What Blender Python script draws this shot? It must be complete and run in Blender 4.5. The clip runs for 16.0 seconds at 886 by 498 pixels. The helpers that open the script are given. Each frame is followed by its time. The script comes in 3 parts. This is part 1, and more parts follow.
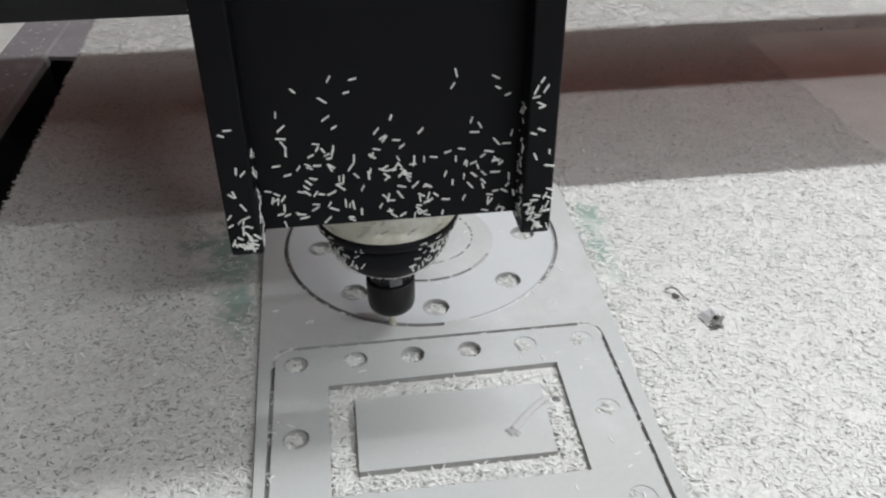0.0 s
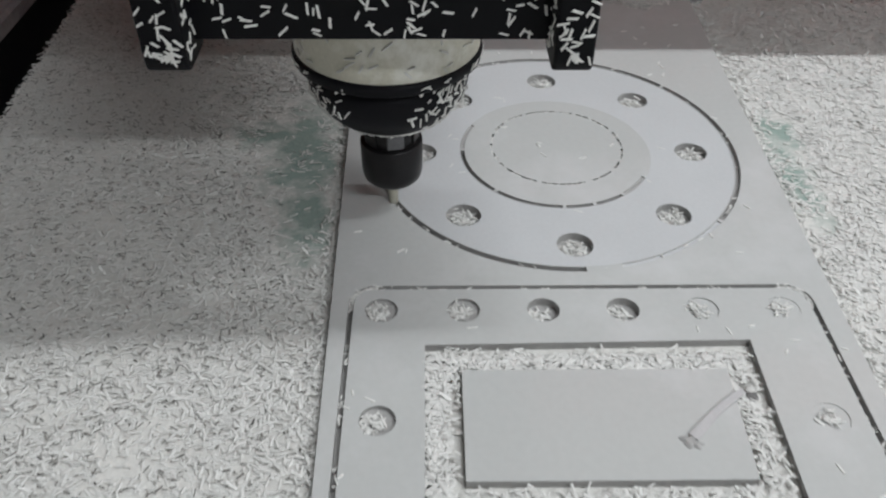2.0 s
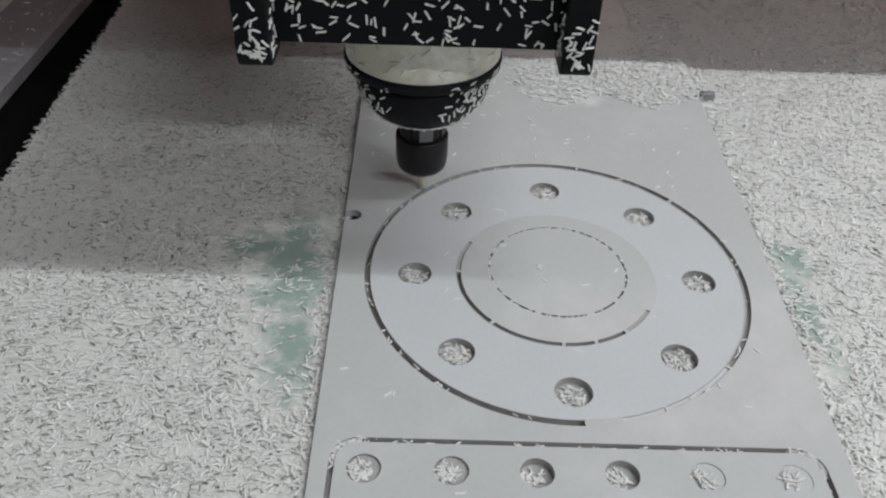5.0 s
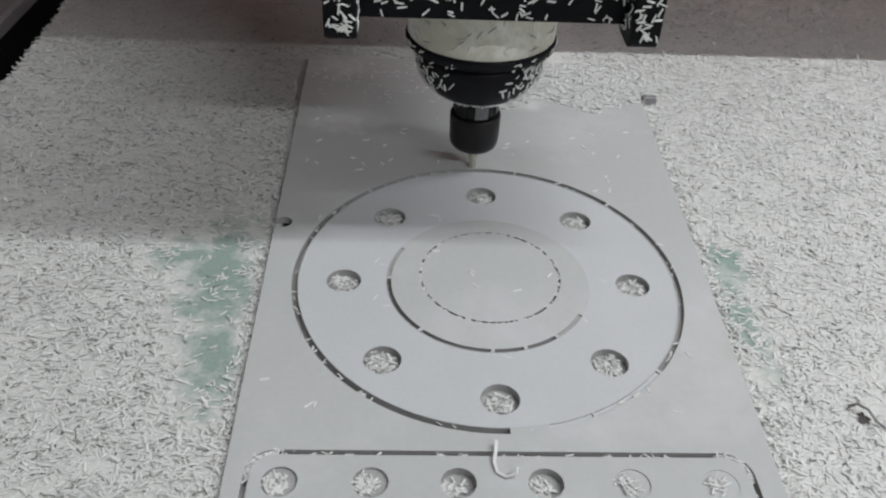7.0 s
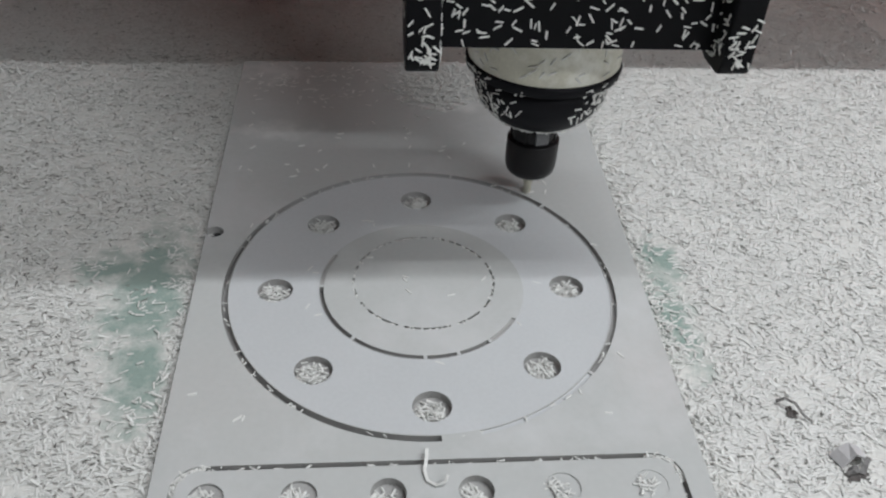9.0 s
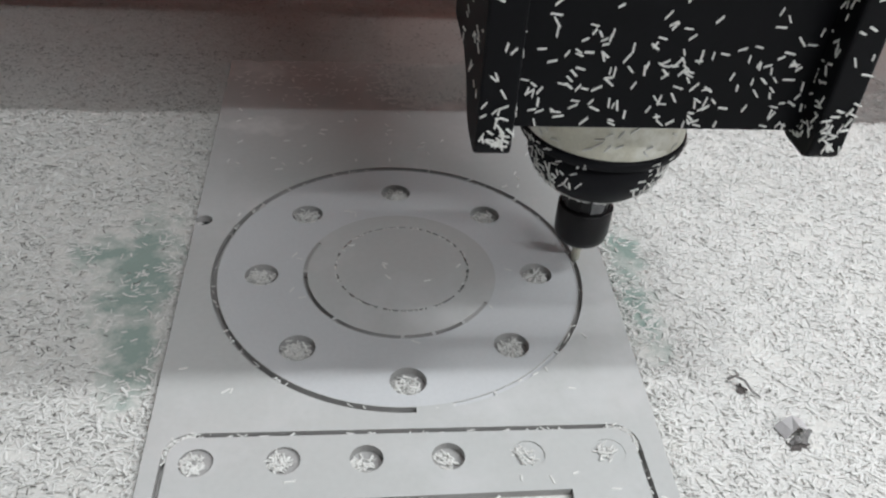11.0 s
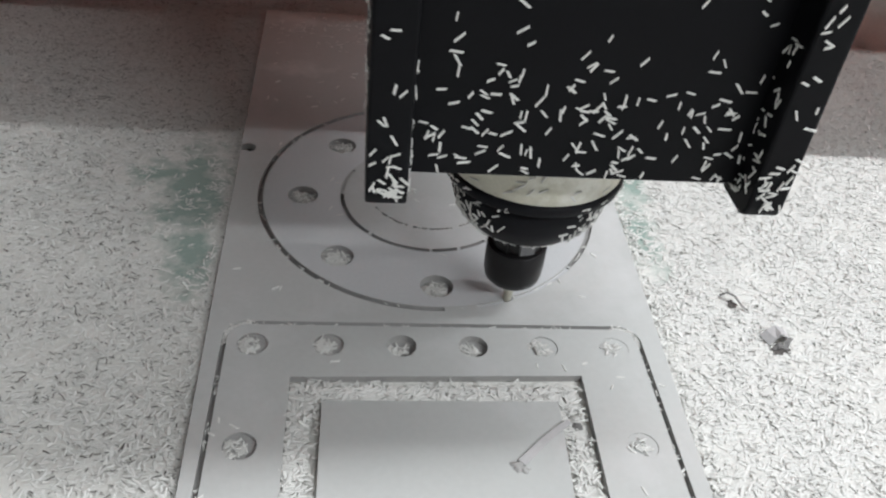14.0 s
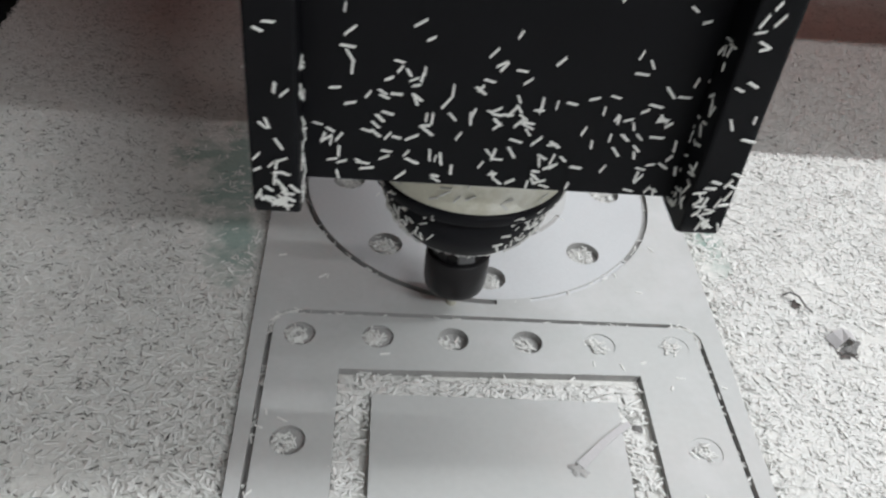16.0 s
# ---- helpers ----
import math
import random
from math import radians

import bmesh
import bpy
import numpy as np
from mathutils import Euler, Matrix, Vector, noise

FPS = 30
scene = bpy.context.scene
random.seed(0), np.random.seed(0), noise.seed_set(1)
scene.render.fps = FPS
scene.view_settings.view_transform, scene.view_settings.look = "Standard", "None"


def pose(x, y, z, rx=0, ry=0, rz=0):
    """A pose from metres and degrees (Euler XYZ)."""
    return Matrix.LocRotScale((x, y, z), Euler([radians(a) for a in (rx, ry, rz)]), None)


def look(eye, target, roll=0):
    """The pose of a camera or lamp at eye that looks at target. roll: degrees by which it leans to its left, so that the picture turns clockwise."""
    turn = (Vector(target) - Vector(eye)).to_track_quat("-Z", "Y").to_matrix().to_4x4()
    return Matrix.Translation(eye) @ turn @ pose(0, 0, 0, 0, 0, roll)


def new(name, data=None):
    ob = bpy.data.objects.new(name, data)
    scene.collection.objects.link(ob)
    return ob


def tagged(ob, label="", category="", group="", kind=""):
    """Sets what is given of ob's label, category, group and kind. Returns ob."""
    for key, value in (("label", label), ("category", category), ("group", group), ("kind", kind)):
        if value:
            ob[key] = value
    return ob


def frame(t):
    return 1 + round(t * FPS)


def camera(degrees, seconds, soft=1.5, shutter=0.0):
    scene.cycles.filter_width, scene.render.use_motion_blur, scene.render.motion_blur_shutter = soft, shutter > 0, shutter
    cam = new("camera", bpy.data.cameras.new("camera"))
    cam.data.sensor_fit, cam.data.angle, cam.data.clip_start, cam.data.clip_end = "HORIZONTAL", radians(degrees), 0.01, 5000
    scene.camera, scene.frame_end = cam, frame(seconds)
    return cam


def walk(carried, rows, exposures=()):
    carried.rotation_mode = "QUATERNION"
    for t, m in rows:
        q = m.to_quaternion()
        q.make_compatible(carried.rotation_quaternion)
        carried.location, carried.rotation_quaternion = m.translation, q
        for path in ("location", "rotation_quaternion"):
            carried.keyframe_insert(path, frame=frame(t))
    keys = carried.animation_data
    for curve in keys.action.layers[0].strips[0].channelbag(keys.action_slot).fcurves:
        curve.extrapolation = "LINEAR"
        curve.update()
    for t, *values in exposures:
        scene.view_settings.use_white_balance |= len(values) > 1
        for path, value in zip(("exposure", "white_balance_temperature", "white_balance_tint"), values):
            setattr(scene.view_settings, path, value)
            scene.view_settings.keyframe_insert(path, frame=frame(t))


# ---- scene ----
from mathutils import geometry

cam = camera(56.2, 16.0, soft=2.2, shutter=0.5)
PATH = [
    (0, (-0.053, -0.535, 0.362), (0.158, 1.095, -0.777), -0.3),
    (0.5, (-0.068, -0.519, 0.36), (0.103, 1.112, -0.785), 0.3),
    (1, (-0.079, -0.498, 0.34), (0.053, 1.108, -0.845), 1.2),
    (1.5, (-0.071, -0.456, 0.302), (-0.038, 1.11, -0.942), -0.2),
    (2, (-0.073, -0.406, 0.271), (-0.044, 1.113, -1.03), 0.5),
    (2.5, (-0.075, -0.384, 0.268), (-0.112, 1.142, -1.025), -0.5),
    (3, (-0.074, -0.373, 0.272), (-0.096, 1.171, -1.0), -0.3),
    (5.3, (-0.065, -0.351, 0.3), (-0.045, 1.209, -0.951), 2.2),
    (5.5, (-0.062, -0.352, 0.295), (-0.033, 1.225, -0.935), 1.8),
    (6, (-0.056, -0.348, 0.29), (-0.008, 1.231, -0.937), 2.5),
    (6.5, (-0.055, -0.346, 0.293), (0.005, 1.232, -0.934), 2.9),
    (7, (-0.043, -0.346, 0.292), (0.035, 1.225, -0.942), 2.8),
    (7.5, (-0.04, -0.341, 0.292), (0.066, 1.229, -0.942), 3.0),
    (8, (-0.033, -0.341, 0.293), (0.096, 1.228, -0.939), 2.8),
    (8.5, (-0.029, -0.343, 0.293), (0.133, 1.225, -0.938), 3.2),
    (9, (-0.026, -0.342, 0.294), (0.139, 1.223, -0.94), 3.2),
    (9.2, (-0.024, -0.343, 0.294), (0.145, 1.22, -0.942), 3.3),
    (11.5, (-0.027, -0.381, 0.309), (0.186, 1.191, -0.909), 4.7),
    (12, (-0.032, -0.393, 0.312), (0.192, 1.18, -0.903), 4.7),
    (12.5, (-0.037, -0.408, 0.309), (0.202, 1.162, -0.906), 6.6),
    (13, (-0.044, -0.418, 0.319), (0.233, 1.153, -0.887), 8.6),
    (13.5, (-0.045, -0.428, 0.312), (0.184, 1.119, -0.935), 6.6),
    (14, (-0.048, -0.431, 0.306), (0.172, 1.113, -0.946), 6.6),
    (14.5, (-0.05, -0.426, 0.298), (0.16, 1.092, -0.987), 6.6),
    (15, (-0.057, -0.424, 0.297), (0.137, 1.093, -0.991), 6.8),
    (15.5, (-0.059, -0.425, 0.297), (0.121, 1.089, -0.997), 6.9),
    (16, (-0.063, -0.416, 0.296), (0.107, 1.108, -0.987), 6.9),
]
walk(cam, [(t, look(eye, target, roll)) for t, eye, target, roll in PATH],
     [(0, 0.15, 6500, 10), (0.7, 0.18, 6500, 10), (1.5, 0.13, 6480, 10), (2.0, -0.16, 6470, 10), (6.0, -0.24, 6450, 10), (9.2, -0.20, 6440, 10), (11.3, 0.15, 6480, 10), (13.0, 0.33, 6500, 10), (16.0, 0.20, 6500, 10)])

# ---- light: two rows of ceiling tubes and a dim room ----
world = bpy.data.worlds.new("world")
scene.world = world
world.use_nodes = True
world.node_tree.nodes["Background"].inputs[0].default_value = (0.80, 0.86, 1.0, 1)
world.node_tree.nodes["Background"].inputs[1].default_value = 0.25
scene.view_settings.exposure = 0.0


def tube_light(x, y, z, length, width, down, up, colour):
    """Ceiling tube shining down on the bed, plus an added upward lamp for fill."""
    # The upward lamp is added so the ceiling bounces light into the shade.
    for watts, target in ((down, (x, y * 0.2, 0)), (up, (x, y - 0.02, 4))):
        data = bpy.data.lights.new("tube_light", "AREA")
        data.shape, data.size, data.size_y = "RECTANGLE", length, width
        data.energy, data.color = watts, colour
        new("tube_light", data).matrix_world = look((x, y, z + (0.01 if target[2] else 0)), target)


tube_light(1.45, -0.05, 2.0, 2.6, 0.06, 46, 7, (0.94, 0.97, 1.0))
tube_light(1.50, -2.00, 1.92, 2.0, 0.08, 38, 6, (0.94, 0.97, 1.0))

# ---- materials ----
def mat(name, base, rough=0.6, metal=0.0, vary=0.15, scale=30.0, fine=400.0, bump=0.1, spot=None, spot_amount=0.5, per_object=0.0):
    m = bpy.data.materials.new(name)
    m.use_nodes = True
    nt = m.node_tree
    bsdf = nt.nodes["Principled BSDF"]
    co = nt.nodes.new("ShaderNodeTexCoord")
    big = nt.nodes.new("ShaderNodeTexNoise")
    big.inputs["Scale"].default_value, big.inputs["Detail"].default_value = scale, 6
    small = nt.nodes.new("ShaderNodeTexNoise")
    small.inputs["Scale"].default_value, small.inputs["Detail"].default_value = fine, 3
    for n in (big, small):
        nt.links.new(co.outputs["Object"], n.inputs["Vector"])
    mix = nt.nodes.new("ShaderNodeMix")
    mix.data_type = "RGBA"
    lo = [c * (1 - vary) for c in base]
    hi = [min(1, c * (1 + vary)) for c in base]
    mix.inputs[6].default_value, mix.inputs[7].default_value = (*lo, 1), (*hi, 1)
    add = nt.nodes.new("ShaderNodeMath")
    add.operation = "MULTIPLY_ADD"
    add.inputs[1].default_value = 0.5
    half = nt.nodes.new("ShaderNodeMath")
    half.operation = "MULTIPLY"
    half.inputs[1].default_value = 0.5
    nt.links.new(big.outputs[0], half.inputs[0])
    nt.links.new(small.outputs[0], add.inputs[0])
    nt.links.new(half.outputs[0], add.inputs[2])
    stretch = nt.nodes.new("ShaderNodeMapRange")
    stretch.inputs[1].default_value, stretch.inputs[2].default_value = 0.3, 0.7
    nt.links.new(add.outputs[0], stretch.inputs[0])
    nt.links.new(stretch.outputs[0], mix.inputs[0])
    out = mix.outputs[2]
    if spot:
        s = nt.nodes.new("ShaderNodeTexNoise")
        s.inputs["Scale"].default_value, s.inputs["Detail"].default_value = scale * 0.45, 8
        s.inputs["Roughness"].default_value = 0.7
        nt.links.new(co.outputs["Object"], s.inputs["Vector"])
        r = nt.nodes.new("ShaderNodeMapRange")
        r.inputs[1].default_value, r.inputs[2].default_value = 0.62 - 0.25 * spot_amount, 0.75 - 0.25 * spot_amount
        nt.links.new(s.outputs[0], r.inputs[0])
        over = nt.nodes.new("ShaderNodeMix")
        over.data_type = "RGBA"
        over.inputs[7].default_value = (*spot, 1)
        nt.links.new(r.outputs[0], over.inputs[0])
        nt.links.new(out, over.inputs[6])
        out = over.outputs[2]
    if per_object:
        geo = nt.nodes.new("ShaderNodeNewGeometry")
        hsv = nt.nodes.new("ShaderNodeHueSaturation")
        r = nt.nodes.new("ShaderNodeMapRange")
        r.inputs[3].default_value, r.inputs[4].default_value = 1 - per_object, 1 + per_object * 0.4
        nt.links.new(geo.outputs["Random Per Island"], r.inputs[0])
        nt.links.new(r.outputs[0], hsv.inputs["Value"])
        nt.links.new(out, hsv.inputs["Color"])
        out = hsv.outputs[0]
    nt.links.new(out, bsdf.inputs["Base Color"])
    bsdf.inputs["Roughness"].default_value, bsdf.inputs["Metallic"].default_value = rough, metal
    if bump:
        b = nt.nodes.new("ShaderNodeBump")
        b.inputs["Strength"].default_value, b.inputs["Distance"].default_value = bump, 0.0006
        nt.links.new(small.outputs[0], b.inputs["Height"])
        nt.links.new(b.outputs[0], bsdf.inputs["Normal"])
    return m


M_SHEET = mat("grey_plastic", (0.533, 0.543, 0.530), 0.16, vary=0.04, scale=14, fine=300, bump=0.03, spot=(0.60, 0.605, 0.60), spot_amount=0.45)
DUSTED = [(-0.100, 0.255, 0.026, 0.022), (-0.092, 0.165, 0.030, 0.014), (0.03, 0.20, 0.03, 0.010)]
M_RING = mat("dusted_plastic", (0.572, 0.586, 0.592), 0.42, vary=0.045, scale=20, fine=500, bump=0.03)
# Cut plastic, darkened to paint in recess shade; the dust clump shares it.
M_CUT_SHADE_DUST = mat("cut_shade_and_dust", (0.37, 0.365, 0.355), 0.7, vary=0.15, scale=60, fine=900, bump=0.2)
M_BED = mat("dusty_bed", (0.66, 0.655, 0.62), 0.9, vary=0.18, scale=14, fine=380, bump=0.7)
M_DUST = mat("packed_dust", (0.66, 0.655, 0.615), 0.9, vary=0.15, scale=14, fine=380, bump=0.7)
def bare_spots(m, spots, colour):
    """Lets another coat show in ragged oval spots (x, y, half width, half length)."""
    nt = m.node_tree
    bsdf = nt.nodes["Principled BSDF"]
    was = bsdf.inputs["Base Color"].links[0].from_socket
    co = nt.nodes.new("ShaderNodeTexCoord")
    best = None
    for x, y, rx, ry in spots:
        mp = nt.nodes.new("ShaderNodeMapping")
        mp.vector_type = "TEXTURE"
        mp.inputs["Location"].default_value, mp.inputs["Scale"].default_value = (x, y, -0.005), (rx, ry, 0.1)
        ln = nt.nodes.new("ShaderNodeVectorMath")
        ln.operation = "LENGTH"
        nt.links.new(co.outputs["Object"], mp.inputs["Vector"])
        nt.links.new(mp.outputs[0], ln.inputs[0])
        out = ln.outputs["Value"]
        if best is not None:
            low = nt.nodes.new("ShaderNodeMath")
            low.operation = "MINIMUM"
            nt.links.new(best, low.inputs[0])
            nt.links.new(out, low.inputs[1])
            out = low.outputs[0]
        best = out
    rag = nt.nodes.new("ShaderNodeTexNoise")
    rag.inputs["Scale"].default_value, rag.inputs["Detail"].default_value, rag.inputs["Roughness"].default_value = 75, 6, 0.65
    nt.links.new(co.outputs["Object"], rag.inputs["Vector"])
    add = nt.nodes.new("ShaderNodeMath")
    add.operation = "MULTIPLY_ADD"
    add.inputs[1].default_value = 2.6
    nt.links.new(rag.outputs[0], add.inputs[0])
    nt.links.new(best, add.inputs[2])
    r = nt.nodes.new("ShaderNodeMapRange")
    r.inputs[1].default_value, r.inputs[2].default_value, r.inputs[3].default_value, r.inputs[4].default_value = 1.55, 2.35, 0.9, 0.0
    nt.links.new(add.outputs[0], r.inputs[0])
    mix = nt.nodes.new("ShaderNodeMix")
    mix.data_type = "RGBA"
    mix.inputs[7].default_value = (*colour, 1)
    nt.links.new(r.outputs[0], mix.inputs[0])
    nt.links.new(was, mix.inputs[6])
    nt.links.new(mix.outputs[2], bsdf.inputs["Base Color"])


BARE = [(-0.146, 0.002, 0.026, 0.075), (-0.168, 0.022, 0.030, 0.020), (-0.138, -0.060, 0.016, 0.045), (0.134, -0.020, 0.016, 0.055), (0.140, 0.025, 0.014, 0.028)]
bare_spots(M_BED, BARE, (0.25, 0.34, 0.30))
bare_spots(M_SHEET, DUSTED, (0.70, 0.70, 0.68))
M_CHIP = mat("plastic_chip", (0.73, 0.73, 0.70), 0.55, vary=0.05, scale=60, fine=900, bump=0.0, per_object=0.09)
M_BLACK = mat("black_paint", (0.0030, 0.0031, 0.0044), 0.5, vary=0.3, scale=25, fine=500, bump=0.06)
M_CAP = mat("black_anodised", (0.006, 0.006, 0.008), 0.5, vary=0.3, scale=60, fine=700, bump=0.05)
for m in (M_BLACK, M_CAP):
    m.node_tree.nodes["Principled BSDF"].inputs["Specular IOR Level"].default_value = 0.14
M_NUT = mat("blackened_steel", (0.014, 0.013, 0.014), 0.36, 0.5, vary=0.3, scale=90, fine=900, bump=0.05)
M_FLAT_GLINT = mat("flat_glint", (0.16, 0.16, 0.165), 0.4, 0.8, vary=0.2, scale=120, fine=900, bump=0.05)
M_STEEL = mat("bright_steel", (0.5, 0.5, 0.5), 0.3, 0.9, vary=0.1, scale=90, fine=900, bump=0.03)
M_CREAM = mat("dusty_spindle_shell", (0.62, 0.60, 0.50), 0.6, 0.1, vary=0.12, scale=70, fine=600, bump=0.2, spot=(0.80, 0.79, 0.72), spot_amount=0.5)
M_RED = mat("red_gantry_paint", (0.58, 0.14, 0.10), 0.5, vary=0.15, scale=10, fine=300, bump=0.05)
M_HOLE_SHADE = mat("hole_shade", (0.10, 0.09, 0.085), 0.9, vary=0.4, scale=200, fine=900, bump=0.5)
M_TORN = mat("torn_plastic_and_shade", (0.17, 0.165, 0.16), 0.6, vary=0.25, scale=150, fine=900, bump=0.2)
M_FLAKE = mat("grey_flake", (0.50, 0.49, 0.49), 0.5, vary=0.08, scale=90, fine=700, bump=0.1)
M_ALU = mat("dusty_aluminium", (0.30, 0.29, 0.30), 0.65, 0.1, vary=0.2, scale=18, fine=500, bump=0.15, spot=(0.5, 0.5, 0.48), spot_amount=0.4)
# Dark steel; also paints the shade inside the slot.
M_DARK = mat("dark_steel_and_shade", (0.02, 0.02, 0.022), 0.5, 0.3, vary=0.3, scale=15, fine=300, bump=0.1)
# For the unseen walls and ceiling, kept pale to bounce fill light.
M_WALL = mat("pale_bounce_wall", (0.76, 0.77, 0.77), 0.8, vary=0.08, scale=2, fine=80, bump=0.1)
M_BROWN = mat("brown_tint_wall", (0.48, 0.28, 0.23), 0.7, vary=0.12, scale=2, fine=80, bump=0.1)
M_FLOOR = mat("concrete_floor", (0.36, 0.35, 0.34), 0.8, vary=0.2, scale=3, fine=120, bump=0.2)


# ---- mesh helpers ----
def mesh_object(name, bm, material, parent=None, label="", smooth=False):
    me = bpy.data.meshes.new(name)
    bm.to_mesh(me)
    bm.free()
    for m in material if isinstance(material, (list, tuple)) else [material]:
        me.materials.append(m)
    if smooth:
        me.polygons.foreach_set("use_smooth", [True] * len(me.polygons))
    ob = new(name, me)
    ob.parent = parent
    if label:
        ob["label"] = label
    return ob


def part(name, bm, material, parent, label="", smooth=False):
    return mesh_object(name, bm, material, parent, label, smooth)


def box(x0, x1, y0, y1, z0, z1, bevel=0.0, segments=2):
    bm = bmesh.new()
    bmesh.ops.create_cube(bm, size=1, matrix=Matrix.LocRotScale(((x0 + x1) / 2, (y0 + y1) / 2, (z0 + z1) / 2), None, (x1 - x0, y1 - y0, z1 - z0)))
    if bevel:
        bmesh.ops.bevel(bm, geom=bm.edges[:], offset=bevel, segments=segments, affect="EDGES", profile=0.5)
    return bm


def lathe(profile, steps=64):
    """A solid turned about z from (radius, height) pairs, closed at both ends."""
    bm = bmesh.new()
    rings = [[bm.verts.new((r * math.cos(2 * math.pi * k / steps), r * math.sin(2 * math.pi * k / steps), z)) for k in range(steps)] for r, z in profile]
    for a, b in zip(rings, rings[1:]):
        for k in range(steps):
            bm.faces.new((a[k], a[(k + 1) % steps], b[(k + 1) % steps], b[k]))
    bm.faces.new(rings[0][::-1])
    bm.faces.new(rings[-1])
    bmesh.ops.recalc_face_normals(bm, faces=bm.faces[:])
    return bm


def prism(points, axis, a, b, bevel=0.0):
    """A polygon swept along x or y or z from a to b."""
    bm = bmesh.new()
    put = {"x": lambda p, s: (s, p[0], p[1]), "y": lambda p, s: (p[0], s, p[1]), "z": lambda p, s: (p[0], p[1], s)}[axis]
    lo, hi = [bm.verts.new(put(p, a)) for p in points], [bm.verts.new(put(p, b)) for p in points]
    n = len(points)
    bm.faces.new(lo)
    bm.faces.new(hi)
    for k in range(n):
        bm.faces.new((lo[k], lo[(k + 1) % n], hi[(k + 1) % n], hi[k]))
    bmesh.ops.recalc_face_normals(bm, faces=bm.faces[:])
    if bevel:
        bmesh.ops.bevel(bm, geom=bm.edges[:], offset=bevel, segments=2, affect="EDGES", profile=0.5)
    return bm


CHIP_FACES = np.array([(0, 3, 2, 1), (4, 5, 6, 7), (0, 1, 5, 4), (1, 2, 6, 5), (2, 3, 7, 6), (3, 0, 4, 7)])


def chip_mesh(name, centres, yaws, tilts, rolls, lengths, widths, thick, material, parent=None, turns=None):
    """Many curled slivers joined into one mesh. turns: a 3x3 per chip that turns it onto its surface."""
    n = len(centres)
    base = np.array([(-1, -1, -1), (1, -1, -1), (1, 1, -1), (-1, 1, -1), (-1, -0.6, 1), (1, -0.6, 1), (1, 0.6, 1), (-1, 0.6, 1)]) / 2
    v = base[None] * np.stack([lengths, widths, thick], 1)[:, None]
    def turn(v, a, i, j):
        c, s = np.cos(a)[:, None], np.sin(a)[:, None]
        p, q = v[..., i].copy(), v[..., j].copy()
        v[..., i], v[..., j] = c * p - s * q, s * p + c * q
    turn(v, rolls, 1, 2)
    turn(v, tilts, 0, 2)
    turn(v, yaws, 0, 1)
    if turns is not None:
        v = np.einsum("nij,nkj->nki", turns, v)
    v = v + centres[:, None]
    faces = (CHIP_FACES[None] + 8 * np.arange(n)[:, None, None]).reshape(-1, 4)
    me = bpy.data.meshes.new(name)
    me.from_pydata(v.reshape(-1, 3).tolist(), [], faces.tolist())
    me.materials.append(material)
    ob = new(name, me)
    ob.parent = parent
    return ob


# ---- room ----
def structure(name, bm, material, label, category):
    return tagged(mesh_object(name, bm, material), label, category, kind="structure")


structure("floor", box(-3, 4, -4, 4, -0.86, -0.80), M_FLOOR, "worn grey concrete workshop floor", "floor")
# Unseen north wall, added in reddish brown to tint bounce and reflections.
structure("wall_north", box(-3, 4, 3.4, 3.5, -0.8, 2.4), M_BROWN, "unseen reddish brown wall added to tint reflections and bounce", "wall")
structure("wall_south", box(-3, 4, -4.1, -4, -0.8, 2.4), M_WALL, "unseen plain wall kept pale to bounce light", "wall")
structure("wall_west", box(-3.1, -3, -4, 3.4, -0.8, 2.4), M_WALL, "unseen plain wall kept pale to bounce light", "wall")
structure("wall_east", box(4, 4.1, -4, 3.4, -0.8, 2.4), M_WALL, "unseen plain wall kept pale to bounce light", "wall")
structure("ceiling", box(-3.1, 4.1, -4.1, 3.5, 2.4, 2.5), M_WALL, "unseen plain ceiling kept pale to bounce light", "ceiling")

BED_Z = -0.005

# ---- machine bed ----
bed = tagged(new("machine_bed"), "wide router bed board covered in white plastic dust", "machine bed", kind="structure")
def bed_edge(y):
    return -0.3375 - 0.042 * y


part("bed_board", prism([(bed_edge(-1.0), -1.0), (1.1, -1.0), (1.1, 1.5), (bed_edge(1.5), 1.5)], "z", BED_Z - 0.03, BED_Z, 0.0015), M_BED, bed, "pale board under plastic chips")
part("side_board", box(-1.1, -0.4525, -1.0, 1.5, BED_Z - 0.03, BED_Z - 0.001, 0.002), M_DUST, bed, "pale dusty board")
part("side_rail", prism([(-0.452, BED_Z - 0.002), (-0.450, BED_Z + 0.001), (-0.397, BED_Z + 0.001), (-0.394, BED_Z - 0.002), (-0.394, BED_Z - 0.012), (-0.452, BED_Z - 0.012)], "y", -1.0, 1.5), M_ALU, bed, "dusty grey aluminium rail")
# Rail side and block are coloured near black to paint the slot's shade.
part("rail_web", box(-0.450, -0.397, -1.0, 1.5, -0.114, BED_Z - 0.0125), M_DARK, bed, "rail side coloured dark as slot shade")
part("slot_cover", prism([(-0.3935, 0.452), (bed_edge(0.445) - 0.0008, 0.445), (bed_edge(1.5) - 0.0008, 1.5), (-0.3935, 1.5)], "z", BED_Z - 0.007, BED_Z - 0.0015, 0.0008), M_ALU, bed, "grey metal plate covering the slot")
part("slot_block", prism([(-0.3960, 0.462), (bed_edge(0.457) - 0.0035, 0.457), (bed_edge(1.5) - 0.0035, 1.5), (-0.3960, 1.5)], "z", -0.09, BED_Z - 0.0075), M_DARK, bed, "block under the plate, coloured dark as slot shade")
